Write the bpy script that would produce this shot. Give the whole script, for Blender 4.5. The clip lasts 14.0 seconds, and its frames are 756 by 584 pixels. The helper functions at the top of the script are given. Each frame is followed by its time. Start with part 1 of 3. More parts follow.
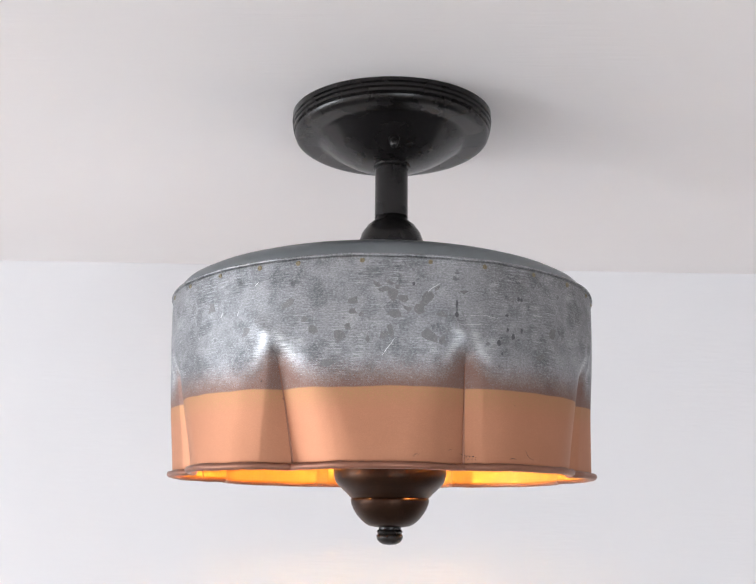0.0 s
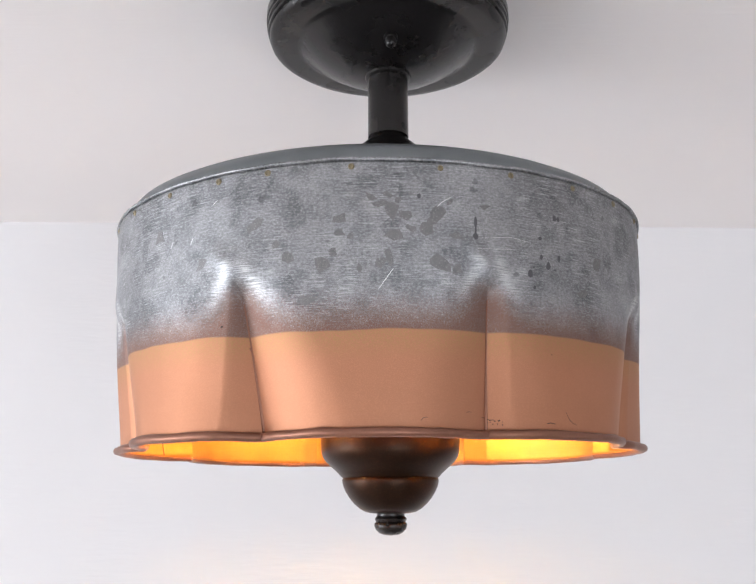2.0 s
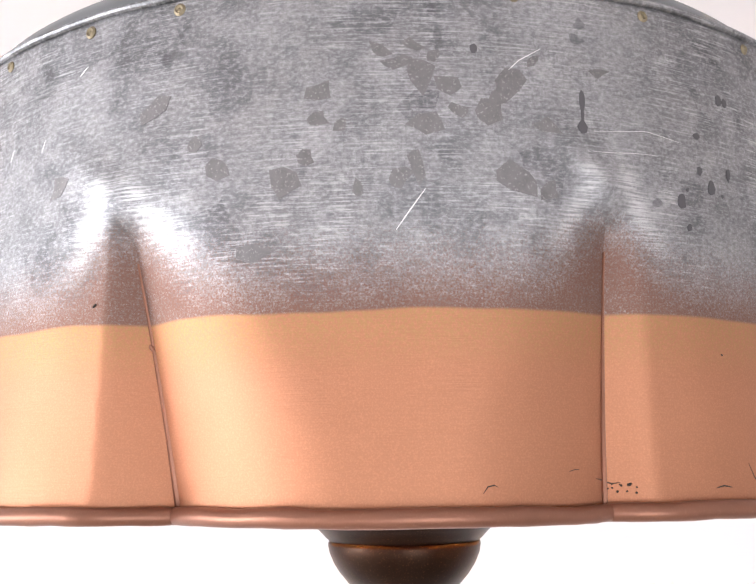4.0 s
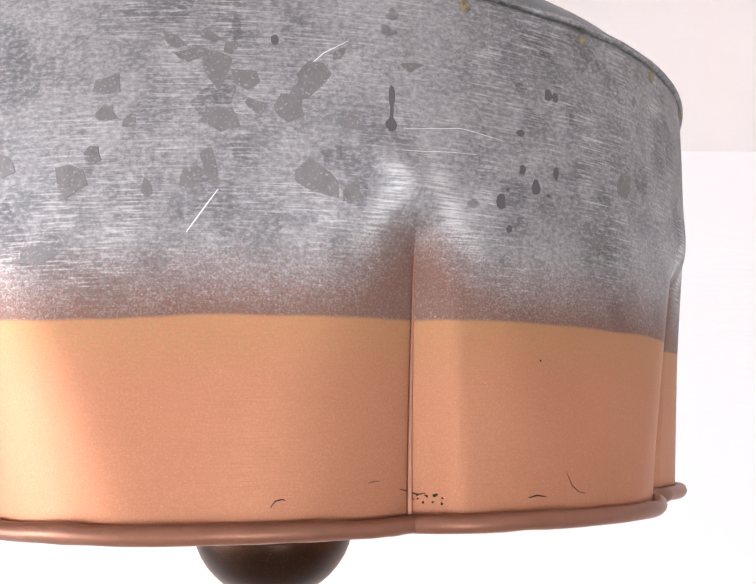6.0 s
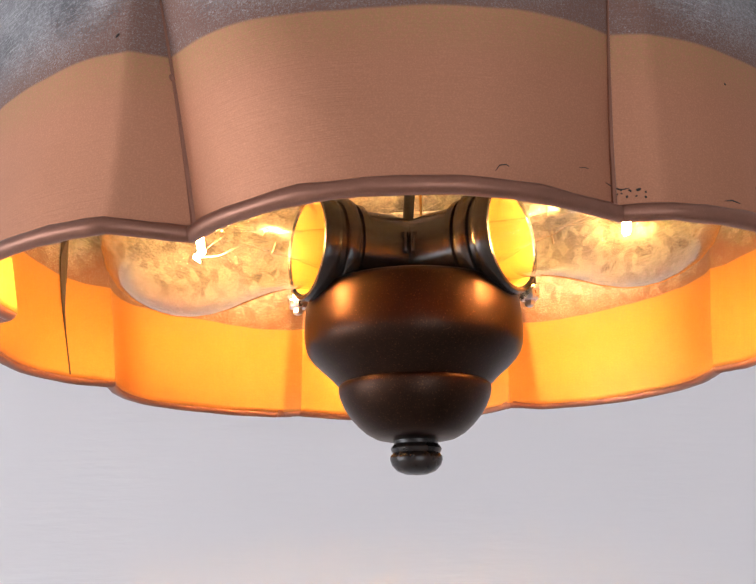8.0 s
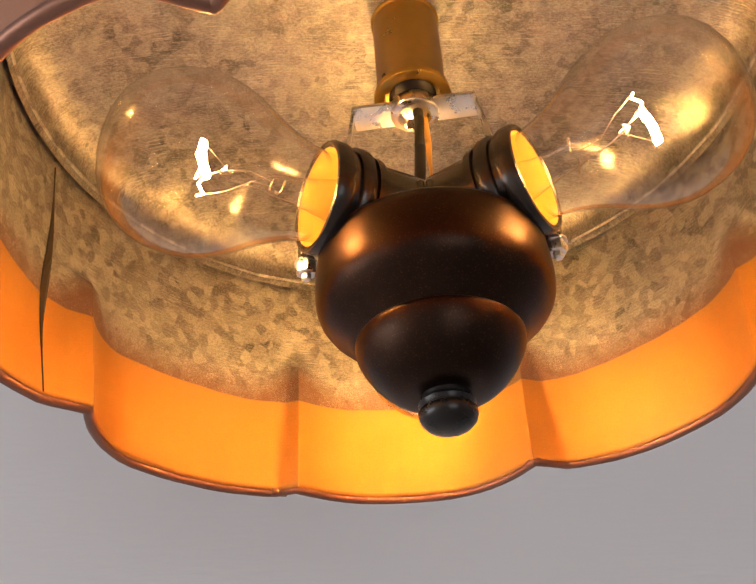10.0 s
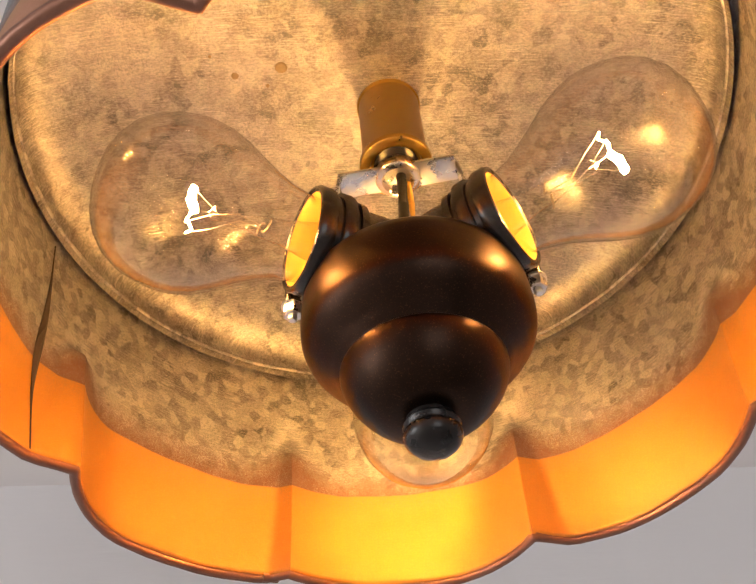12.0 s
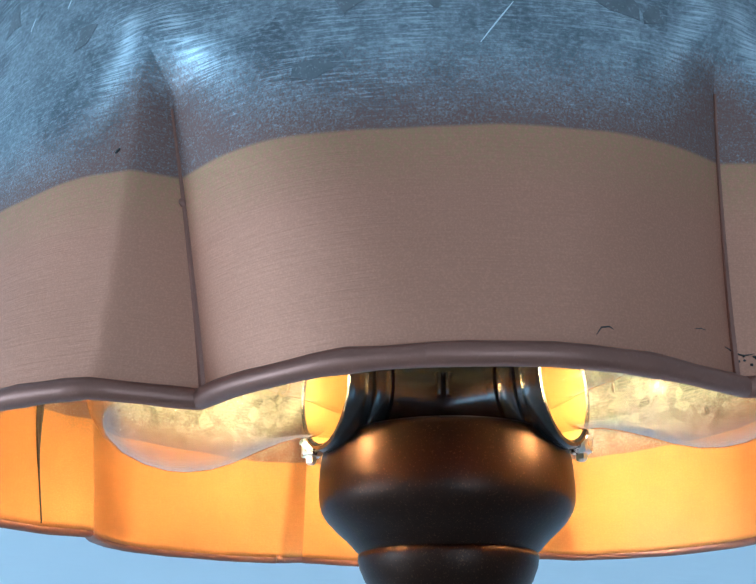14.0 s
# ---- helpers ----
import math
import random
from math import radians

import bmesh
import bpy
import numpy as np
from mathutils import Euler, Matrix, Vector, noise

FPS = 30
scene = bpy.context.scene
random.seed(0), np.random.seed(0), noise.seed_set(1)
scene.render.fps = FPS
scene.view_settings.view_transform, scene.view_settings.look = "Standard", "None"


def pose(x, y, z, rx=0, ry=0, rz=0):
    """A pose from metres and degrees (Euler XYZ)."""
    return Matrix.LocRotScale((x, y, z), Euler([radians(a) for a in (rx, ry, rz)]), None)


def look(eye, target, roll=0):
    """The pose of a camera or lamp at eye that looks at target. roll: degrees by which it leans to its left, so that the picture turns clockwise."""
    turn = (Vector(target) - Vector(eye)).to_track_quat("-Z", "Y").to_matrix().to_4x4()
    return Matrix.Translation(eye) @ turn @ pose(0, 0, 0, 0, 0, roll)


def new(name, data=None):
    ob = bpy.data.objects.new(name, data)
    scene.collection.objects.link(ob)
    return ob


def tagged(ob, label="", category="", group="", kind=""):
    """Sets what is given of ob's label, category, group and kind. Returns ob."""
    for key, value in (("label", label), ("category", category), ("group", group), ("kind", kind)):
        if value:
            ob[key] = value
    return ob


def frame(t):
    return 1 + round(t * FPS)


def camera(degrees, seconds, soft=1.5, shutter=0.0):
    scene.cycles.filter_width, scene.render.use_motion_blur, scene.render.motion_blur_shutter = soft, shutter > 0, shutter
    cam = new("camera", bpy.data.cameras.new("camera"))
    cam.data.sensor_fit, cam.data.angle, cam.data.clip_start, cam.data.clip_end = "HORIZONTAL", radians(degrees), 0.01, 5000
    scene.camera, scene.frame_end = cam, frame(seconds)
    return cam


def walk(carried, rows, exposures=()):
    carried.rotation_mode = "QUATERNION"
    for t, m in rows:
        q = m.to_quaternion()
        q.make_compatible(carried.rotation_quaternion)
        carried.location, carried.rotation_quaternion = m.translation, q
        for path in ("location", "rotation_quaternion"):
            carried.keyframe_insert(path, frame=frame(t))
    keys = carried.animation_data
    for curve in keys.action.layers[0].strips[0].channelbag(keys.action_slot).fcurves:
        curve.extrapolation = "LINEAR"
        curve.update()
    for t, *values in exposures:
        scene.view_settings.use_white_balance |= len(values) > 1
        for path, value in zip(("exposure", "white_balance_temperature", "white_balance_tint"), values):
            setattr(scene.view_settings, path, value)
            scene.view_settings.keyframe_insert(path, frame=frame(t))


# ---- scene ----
cam = camera(46.0, 14.0)
PATH = [
    (0, (-0.002, -0.643, 2.131), (-0.022, 1.295, 2.625), 0.5),
    (0.5, (0.002, -0.625, 2.127), (-0.017, 1.312, 2.623), 0.3),
    (1, (-0.001, -0.596, 2.124), (-0.013, 1.343, 2.613), 0.1),
    (1.5, (-0.002, -0.567, 2.131), (-0.018, 1.374, 2.613), 0.1),
    (2, (-0.002, -0.519, 2.131), (-0.016, 1.426, 2.593), -0.2),
    (2.2, (-0.004, -0.494, 2.138), (-0.016, 1.453, 2.593), -0.2),
    (4.3, (-0.01, -0.322, 2.176), (0.006, 1.641, 2.559), -0.7),
    (4.5, (-0.006, -0.317, 2.182), (0.009, 1.648, 2.556), -0.7),
    (5, (0.005, -0.314, 2.19), (0.044, 1.655, 2.538), -0.7),
    (5.5, (0.02, -0.321, 2.194), (0.079, 1.65, 2.528), -0.7),
    (6, (0.03, -0.328, 2.179), (0.084, 1.646, 2.495), -0.5),
    (6.5, (0.024, -0.329, 2.165), (0.056, 1.647, 2.475), -0.3),
    (7, (0.013, -0.329, 2.14), (0.019, 1.639, 2.498), -0.1),
    (7.5, (-0.003, -0.327, 2.113), (0.002, 1.622, 2.559), -0.3),
    (8, (-0.013, -0.318, 2.086), (-0.006, 1.599, 2.657), -0.7),
    (8.2, (-0.018, -0.313, 2.075), (0.002, 1.581, 2.716), -1.3),
    (10.3, (-0.032, -0.232, 1.975), (0.076, 1.361, 3.18), -4.5),
    (10.5, (-0.031, -0.224, 1.958), (0.086, 1.334, 3.206), -5.1),
    (11, (-0.027, -0.204, 1.929), (0.101, 1.281, 3.263), -6.1),
    (11.5, (-0.023, -0.204, 1.922), (0.096, 1.211, 3.33), -6.4),
    (12, (-0.026, -0.218, 1.957), (0.066, 1.169, 3.395), -5.4),
    (12.5, (-0.028, -0.244, 2.006), (0.032, 1.199, 3.389), -3.5),
    (13, (-0.021, -0.271, 2.04), (0.01, 1.295, 3.282), -1.4),
    (13.5, (-0.02, -0.289, 2.066), (-0.004, 1.402, 3.134), -0.6),
    (14, (-0.026, -0.282, 2.114), (0.01, 1.563, 2.886), 0.1),
]
EXPOSURES = [
    (0.0, 0.04, 7050, 13), (2.2, 0.04, 7050, 14), (4.3, 0.6, 7450, 18), (5.5, 0.6, 7450, 18), (6.5, 0.42, 7500, 21), (7.1, 0.08, 7400, 22), (7.5, -0.08, 7200, 20),
    (8.2, -0.45, 7050, 17), (10.3, -0.95, 7700, 18), (11.0, -0.85, 6700, 14), (12.0, -0.75, 7800, 17), (13.0, -0.52, 5600, -4), (13.5, -0.6, 4700, -12), (14.0, -0.52, 4350, -14),
]
walk(cam, [(t, look(eye, target, roll)) for t, eye, target, roll in PATH], EXPOSURES)

# ---- light: a daylit room, a wide window in the side wall and a small added fill window behind the camera, three bulbs in the shade ----
world = bpy.data.worlds.new("daylight")
world.use_nodes = True
scene.world = world
sky = world.node_tree.nodes.new("ShaderNodeTexSky")
sky.sky_type = 'NISHITA'
sky.sun_disc = False
sky.sun_elevation = radians(35)
sky.sun_rotation = radians(20)
world.node_tree.links.new(sky.outputs[0], world.node_tree.nodes["Background"].inputs[0])
world.node_tree.nodes["Background"].inputs[1].default_value = 0.12


def area_lamp(name, matrix, sx, sy, watts, colour):
    lamp = bpy.data.lights.new(name, 'AREA')
    lamp.shape, lamp.size, lamp.size_y = 'RECTANGLE', sx, sy
    lamp.energy, lamp.color = watts, colour
    ob = new(name, lamp)
    ob.matrix_world = matrix
    return ob


DAY = (0.765, 0.885, 1.0)
area_lamp("unseen_window_light", look((-4.9, -1.3, 1.3), (0.0, -0.4, 1.7)), 2.5, 1.6, 185, DAY)
# Added fill behind the camera, lifts the right wall and the middle lobe.
area_lamp("unseen_window_light", look((0.7, -2.72, 1.3), (0.3, 0.0, 1.9)), 1.2, 1.2, 26, DAY)

# ---- materials ----
TOP = 2.4335          # height of the ceiling over the lamp
LINE = 2.2036         # edge of the copper paint on the shade


def mat(name):
    m = bpy.data.materials.new(name)
    m.use_nodes = True
    return m, m.node_tree, m.node_tree.nodes["Principled BSDF"]


def node(nt, kind, **inputs):
    n = nt.nodes.new(kind)
    for k, v in inputs.items():
        n.inputs[k].default_value = v
    return n


def math_node(nt, op, a, b=None, c=None, clamp=False):
    n = nt.nodes.new("ShaderNodeMath")
    n.operation, n.use_clamp = op, clamp
    for i, v in enumerate((a, b, c)):
        if v is None:
            continue
        if isinstance(v, (int, float)):
            n.inputs[i].default_value = v
        else:
            nt.links.new(v, n.inputs[i])
    return n.outputs[0]


def ramp(nt, fac, stops):
    n = nt.nodes.new("ShaderNodeValToRGB")
    els = n.color_ramp.elements
    while len(els) < len(stops):
        els.new(0.5)
    for e, (p, c) in zip(els, stops):
        e.position = p
        e.color = (c, c, c, 1) if isinstance(c, (int, float)) else (*c, 1)
    nt.links.new(fac, n.inputs[0])
    return n.outputs[0]


def mix(nt, fac, a, b, blend='MIX'):
    n = nt.nodes.new("ShaderNodeMix")
    n.data_type, n.blend_type = 'RGBA', blend
    for i, v in ((0, fac), (6, a), (7, b)):
        if isinstance(v, (int, float)):
            n.inputs[i].default_value = v
        elif isinstance(v, tuple):
            n.inputs[i].default_value = (*v, 1)
        else:
            nt.links.new(v, n.inputs[i])
    return n.outputs[2]


def noise_tex(nt, vec, scale, detail=3.0, rough=0.55, distort=0.0):
    n = node(nt, "ShaderNodeTexNoise", Scale=scale, Detail=detail, Roughness=rough, Distortion=distort)
    if vec is not None:
        nt.links.new(vec, n.inputs["Vector"])
    return n.outputs["Fac"]


def scaled(nt, vec, s):
    n = nt.nodes.new("ShaderNodeVectorMath")
    n.operation = 'MULTIPLY'
    nt.links.new(vec, n.inputs[0])
    n.inputs[1].default_value = s
    return n.outputs[0]


def bump(nt, bsdf, height, strength, distance):
    n = node(nt, "ShaderNodeBump", Strength=strength, Distance=distance)
    nt.links.new(height, n.inputs["Height"])
    nt.links.new(n.outputs[0], bsdf.inputs["Normal"])


def coords(nt):
    return nt.nodes.new("ShaderNodeTexCoord").outputs["Object"]


def paint(name, colour, rough, mottle=0.04, relief=0.35, brush=True):
    """White wall paint with roller or brush marks."""
    m, nt, b = mat(name)
    o = coords(nt)
    f = noise_tex(nt, o, 3.0, 4)
    c = mix(nt, f, tuple(x * (1 - mottle) for x in colour), tuple(min(1, x * (1 + mottle)) for x in colour))
    nt.links.new(c, b.inputs["Base Color"])
    b.inputs["Roughness"].default_value = rough
    fine = noise_tex(nt, scaled(nt, o, (25, 260, 200)) if brush else o, 1.0 if brush else 250, 4)
    bump(nt, b, fine, relief, 0.001)
    return m


def metal(name, colour, rough, metallic, vary=0.12, scale=60, speck=0.0, speck_colour=(1, 0.6, 0.3), fine=0.05):
    m, nt, b = mat(name)
    o = coords(nt)
    f = noise_tex(nt, o, scale, 5, 0.6)
    c = mix(nt, f, tuple(x * (1 - vary) for x in colour), tuple(min(1, x * (1 + vary)) for x in colour))
    if speck:
        s = ramp(nt, noise_tex(nt, o, 1800, 1), [(0.60, 0.0), (0.74, 1.0)])
        c = mix(nt, math_node(nt, 'MULTIPLY', s, speck), c, speck_colour)
    nt.links.new(c, b.inputs["Base Color"])
    b.inputs["Metallic"].default_value = metallic
    r = math_node(nt, 'ADD', math_node(nt, 'MULTIPLY', f, 0.16), rough - 0.08)
    nt.links.new(r, b.inputs["Roughness"])
    bump(nt, b, noise_tex(nt, o, 900, 2), fine, 0.0005)
    return m


def shade_sheet(name, flakes, low, high, coat_rough, level=False, zinc_rough=0.42):
    """Galvanised sheet with a sprayed copper lower band; flakes: how strongly the zinc crystals show."""
    m, nt, b = mat(name)
    o = coords(nt)
    rot = nt.nodes.new("ShaderNodeVectorRotate")
    rot.rotation_type = 'Z_AXIS'
    rot.inputs["Angle"].default_value = radians(14)
    nt.links.new(o, rot.inputs["Vector"])
    sep = nt.nodes.new("ShaderNodeSeparateXYZ")
    nt.links.new(rot.outputs[0], sep.inputs[0])
    u = math_node(nt, 'MULTIPLY', math_node(nt, 'ARCTAN2', sep.outputs[1], sep.outputs[0]), 0.146)
    z = sep.outputs[2]
    comb = nt.nodes.new("ShaderNodeCombineXYZ")
    nt.links.new(u, comb.inputs[0])
    nt.links.new(z, comb.inputs[1])
    # depth from the centre keeps the flat top from streaking
    rad = nt.nodes.new("ShaderNodeVectorMath")
    rad.operation = 'LENGTH'
    flat = nt.nodes.new("ShaderNodeVectorMath")
    flat.operation = 'MULTIPLY'
    flat.inputs[1].default_value = (1, 1, 0)
    nt.links.new(o, flat.inputs[0])
    nt.links.new(flat.outputs[0], rad.inputs[0])
    sheet = o if level else comb.outputs[0]
    # zinc
    cloud = noise_tex(nt, o, 26, 5, 0.6, 0.6)
    hair = noise_tex(nt, scaled(nt, sheet, (90, 2200, 1)), 1.0, 3, 0.6)
    grain = noise_tex(nt, scaled(nt, sheet, (1500, 620, 1)), 1.0, 4, 0.7)
    where = ramp(nt, noise_tex(nt, o, 46, 4, 0.65, 0.8), [(0.40, 0.10), (0.62, 1.0)])
    where2 = ramp(nt, noise_tex(nt, scaled(nt, o, (1, 1, 1.6)), 63, 4, 0.65, 0.5), [(0.42, 0.15), (0.60, 1.0)])
    warp = nt.nodes.new("ShaderNodeVectorMath")
    warp.operation = 'ADD'
    nt.links.new(o, warp.inputs[0])
    wn = node(nt, "ShaderNodeTexNoise", Scale=60.0, Detail=3.0)
    nt.links.new(o, wn.inputs["Vector"])
    ws = scaled(nt, wn.outputs["Color"], (0.007, 0.007, 0.007))
    nt.links.new(ws, warp.inputs[1])
    vor = node(nt, "ShaderNodeTexVoronoi", Scale=88.0)
    nt.links.new(warp.outputs[0], vor.inputs["Vector"])
    cell = nt.nodes.new("ShaderNodeSeparateColor")
    nt.links.new(vor.outputs["Color"], cell.inputs[0])
    dark = ramp(nt, cell.outputs[0], [(0.93, 0.0), (0.94, 1.0)])
    small = node(nt, "ShaderNodeTexVoronoi", Scale=210.0)
    small.feature = 'SMOOTH_F1'
    small.inputs["Smoothness"].default_value = 0.32
    nt.links.new(warp.outputs[0], small.inputs["Vector"])
    cell2 = nt.nodes.new("ShaderNodeSeparateColor")
    nt.links.new(small.outputs["Color"], cell2.inputs[0])
    base = ramp(nt, cloud, [(0.36, (0.075, 0.078, 0.084)), (0.66, (0.285, 0.29, 0.305))])
    tone = math_node(nt, 'MULTIPLY', cell.outputs[1], 0.35)
    base = mix(nt, tone, base, (0.36, 0.36, 0.375))
    base = mix(nt, math_node(nt, 'MULTIPLY', dark, 0.62), base, (0.11, 0.11, 0.12))
    base = mix(nt, math_node(nt, 'MULTIPLY', cell2.outputs[1], flakes), base, (0.62, 0.62, 0.63))
    base = mix(nt, math_node(nt, 'MULTIPLY', math_node(nt, 'MULTIPLY', ramp(nt, hair, [(0.50, 0.0), (0.66, 1.0)]), where), 0.62), base, (0.70, 0.71, 0.73))
    base = mix(nt, math_node(nt, 'MULTIPLY', math_node(nt, 'MULTIPLY', ramp(nt, grain, [(0.46, 0.0), (0.66, 1.0)]), where2), 0.52), base, (0.13, 0.135, 0.145))
    mid = noise_tex(nt, scaled(nt, sheet, (700, 1150, 700)), 1.0, 4, 0.75)
    base = mix(nt, math_node(nt, 'MULTIPLY', ramp(nt, mid, [(0.50, 0.0), (0.64, 1.0)]), 0.34), base, (0.60, 0.61, 0.64))
    base = mix(nt, math_node(nt, 'MULTIPLY', ramp(nt, mid, [(0.36, 1.0), (0.49, 0.0)]), 0.36), base, (0.10, 0.10, 0.11))
    pits = ramp(nt, noise_tex(nt, o, 150, 2, 0.4), [(0.73, 0.0), (0.75, 1.0)])
    base = mix(nt, math_node(nt, 'MULTIPLY', pits, 0.5), base, (0.10, 0.10, 0.11))
    # pale streaky arms on the zinc beside the head of each crease
    arms_att = nt.nodes.new("ShaderNodeAttribute")
    arms_att.attribute_name = "pale_arms"
    base = mix(nt, math_node(nt, 'MULTIPLY', arms_att.outputs["Fac"], ramp(nt, hair, [(0.40, 0.10), (0.60, 1.0)])), base, (0.80, 0.81, 0.83))
    # copper spray
    cn = noise_tex(nt, o, 30, 4)
    fleck = noise_tex(nt, o, 2600, 1, 0.4)
    cop = mix(nt, cn, low, high)
    cop = mix(nt, math_node(nt, 'MULTIPLY', ramp(nt, fleck, [(0.45, 0.0), (0.7, 1.0)]), 0.16), cop, tuple(min(1.0, x * 1.6) for x in high))
    wob = math_node(nt, 'MULTIPLY', math_node(nt, 'SUBTRACT', noise_tex(nt, o, 22, 2), 0.5), 0.004)
    h = math_node(nt, 'ADD', math_node(nt, 'SUBTRACT', z, LINE - TOP), wob)
    below = math_node(nt, 'MULTIPLY_ADD', h, -1400.0, 0.5, clamp=True)
    # yellowish band of thinner spray under the edge
    band = math_node(nt, 'MULTIPLY', math_node(nt, 'MULTIPLY_ADD', h, 75.0, 1.0, clamp=True), ramp(nt, noise_tex(nt, o, 1500, 2), [(0.38, 0.0), (0.62, 1.0)]))
    cop = mix(nt, math_node(nt, 'MULTIPLY', band, 0.75), cop, (0.40, 0.26, 0.115))
    # overspray dust above the edge
    att = nt.nodes.new("ShaderNodeAttribute")
    att.attribute_name = "overspray"
    fall = math_node(nt, 'ADD', math_node(nt, 'MULTIPLY_ADD', h, -38.0, 1.0, clamp=True), math_node(nt, 'MULTIPLY', att.outputs["Fac"], 0.46), clamp=True)
    dust = math_node(nt, 'SUBTRACT', math_node(nt, 'ADD', fall, math_node(nt, 'MULTIPLY', noise_tex(nt, o, 2300, 3, 0.7), 1.7)), 1.26, clamp=True)
    dust = math_node(nt, 'MULTIPLY', dust, 1.6, clamp=True)
    over = mix(nt, cn, (0.19, 0.105, 0.085), (0.27, 0.155, 0.12))
    c = mix(nt, dust, base, over)
    c = mix(nt, below, c, cop)
    nt.links.new(c, b.inputs["Base Color"])
    zr = math_node(nt, 'MULTIPLY_ADD', hair, 0.24, zinc_rough)
    rr = math_node(nt, 'ADD', math_node(nt, 'MULTIPLY', math_node(nt, 'SUBTRACT', 1.0, below), zr), math_node(nt, 'MULTIPLY', below, coat_rough))
    rr = math_node(nt, 'ADD', rr, math_node(nt, 'MULTIPLY', dust, 0.10))
    nt.links.new(rr, b.inputs["Roughness"])
    mm = math_node(nt, 'MULTIPLY_ADD', below, 0.02, 0.92)
    nt.links.new(mm, b.inputs["Metallic"])
    hgt = math_node(nt, 'ADD', math_node(nt, 'MULTIPLY', cloud, 1.0), math_node(nt, 'MULTIPLY', hair, 0.10))
    bump(nt, b, hgt, 0.22, 0.002)
    return m


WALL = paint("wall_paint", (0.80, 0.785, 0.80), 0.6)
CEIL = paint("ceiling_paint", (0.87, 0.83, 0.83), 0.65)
# Floor, south and side walls are unseen; their tones set the bounced fill light.
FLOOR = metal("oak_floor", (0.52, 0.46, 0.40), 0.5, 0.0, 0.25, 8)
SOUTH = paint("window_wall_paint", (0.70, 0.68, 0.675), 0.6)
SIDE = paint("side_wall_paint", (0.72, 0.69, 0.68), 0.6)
FRAME = paint("window_frame_paint", (0.8, 0.8, 0.79), 0.4, brush=False)
BRONZE = metal("oil_rubbed_bronze", (0.013, 0.011, 0.011), 0.27, 0.35, 0.08, 40, 0.02, (0.10, 0.05, 0.03))
BELL = metal("copper_bronze_lacquer", (0.027, 0.0140, 0.0095), 0.37, 0.95, 0.25, 70, 0.10, (0.42, 0.20, 0.08))
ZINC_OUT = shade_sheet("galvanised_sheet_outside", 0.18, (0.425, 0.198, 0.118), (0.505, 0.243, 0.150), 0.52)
# Inside copies carry the bulbs' warm light in their copper and paler zinc.
ZINC_IN_LIT = shade_sheet("galvanised_sheet_inside_lit", 0.72, (0.52, 0.243, 0.068), (0.60, 0.297, 0.09), 0.57)
CROWN_IN_LIT = shade_sheet("galvanised_crown_inside_lit", 0.45, (0.60, 0.31, 0.09), (0.68, 0.37, 0.11), 0.62, True, 0.42)
COPPER = metal("copper_spray_paint", (0.25, 0.112, 0.075), 0.42, 0.7, 0.15, 120, 0.05, (0.7, 0.45, 0.33))
BRASS = metal("aged_brass", (0.50, 0.33, 0.10), 0.30, 0.95, 0.2, 80)
STEEL = metal("zinc_plated_steel", (0.66, 0.66, 0.67), 0.28, 1.0, 0.12, 120)
BAKELITE = metal("black_bakelite", (0.014, 0.012, 0.011), 0.24, 0.0, 0.2, 60)
# Pale lining and cord, with the bulbs' amber light in their colour.
LINER_LIT = metal("lamplit_lining_and_cord", (0.78, 0.46, 0.13), 0.45, 0.0, 0.1, 200)
CORD = metal("black_cord", (0.012, 0.012, 0.012), 0.5, 0.0)
PATCH = metal("dull_zinc_crystal", (0.195, 0.19, 0.195), 0.50, 0.85, 0.35, 420, 0.45, (0.5, 0.49, 0.50))
PIT = metal("dark_zinc_pit", (0.12, 0.12, 0.13), 0.5, 0.8)
CHIP = metal("bare_dark_metal", (0.035, 0.024, 0.020), 0.6, 0.2)
BRIGHT = metal("bright_scratch", (0.74, 0.74, 0.76), 0.35, 0.2, 0.05)
SOLDER = metal("brassy_solder", (0.24, 0.20, 0.135), 0.5, 0.7, 0.3, 600)
CROWN = metal("dark_galvanised_crown", (0.20, 0.22, 0.235), 0.42, 0.88, 0.3, 45)
WIRE = metal("nickel_wire", (0.34, 0.30, 0.26), 0.35, 1.0)


def clear_glass(name, tint, gloss):
    m = bpy.data.materials.new(name)
    m.use_nodes = True
    nt = m.node_tree
    nt.nodes.remove(nt.nodes["Principled BSDF"])
    tr = nt.nodes.new("ShaderNodeBsdfTransparent")
    tr.inputs[0].default_value = (*tint, 1)
    gl = nt.nodes.new("ShaderNodeBsdfGlossy")
    gl.inputs["Roughness"].default_value = gloss
    lw = node(nt, "ShaderNodeLayerWeight", Blend=0.5)
    edge = math_node(nt, 'POWER', lw.outputs["Facing"], 2.3)
    ms = nt.nodes.new("ShaderNodeMixShader")
    nt.links.new(math_node(nt, 'MULTIPLY_ADD', edge, 0.95, 0.002), ms.inputs[0])
    nt.links.new(tr.outputs[0], ms.inputs[1])
    nt.links.new(gl.outputs[0], ms.inputs[2])
    nt.links.new(ms.outputs[0], nt.nodes["Material Output"].inputs[0])
    return m


GLASS = clear_glass("clear_bulb_glass", (0.985, 0.975, 0.96), 0.12)


def glow(name, colour, strength):
    m, nt, b = mat(name)
    b.inputs["Base Color"].default_value = (*colour, 1)
    b.inputs["Emission Color"].default_value = (*colour, 1)
    b.inputs["Emission Strength"].default_value = strength
    return m


FILAMENT = glow("hot_filament", (1.0, 0.515, 0.15), 1800)
LEAD = glow("glowing_lead_wire", (1.0, 0.60, 0.22), 500)

# ---- mesh helpers ----


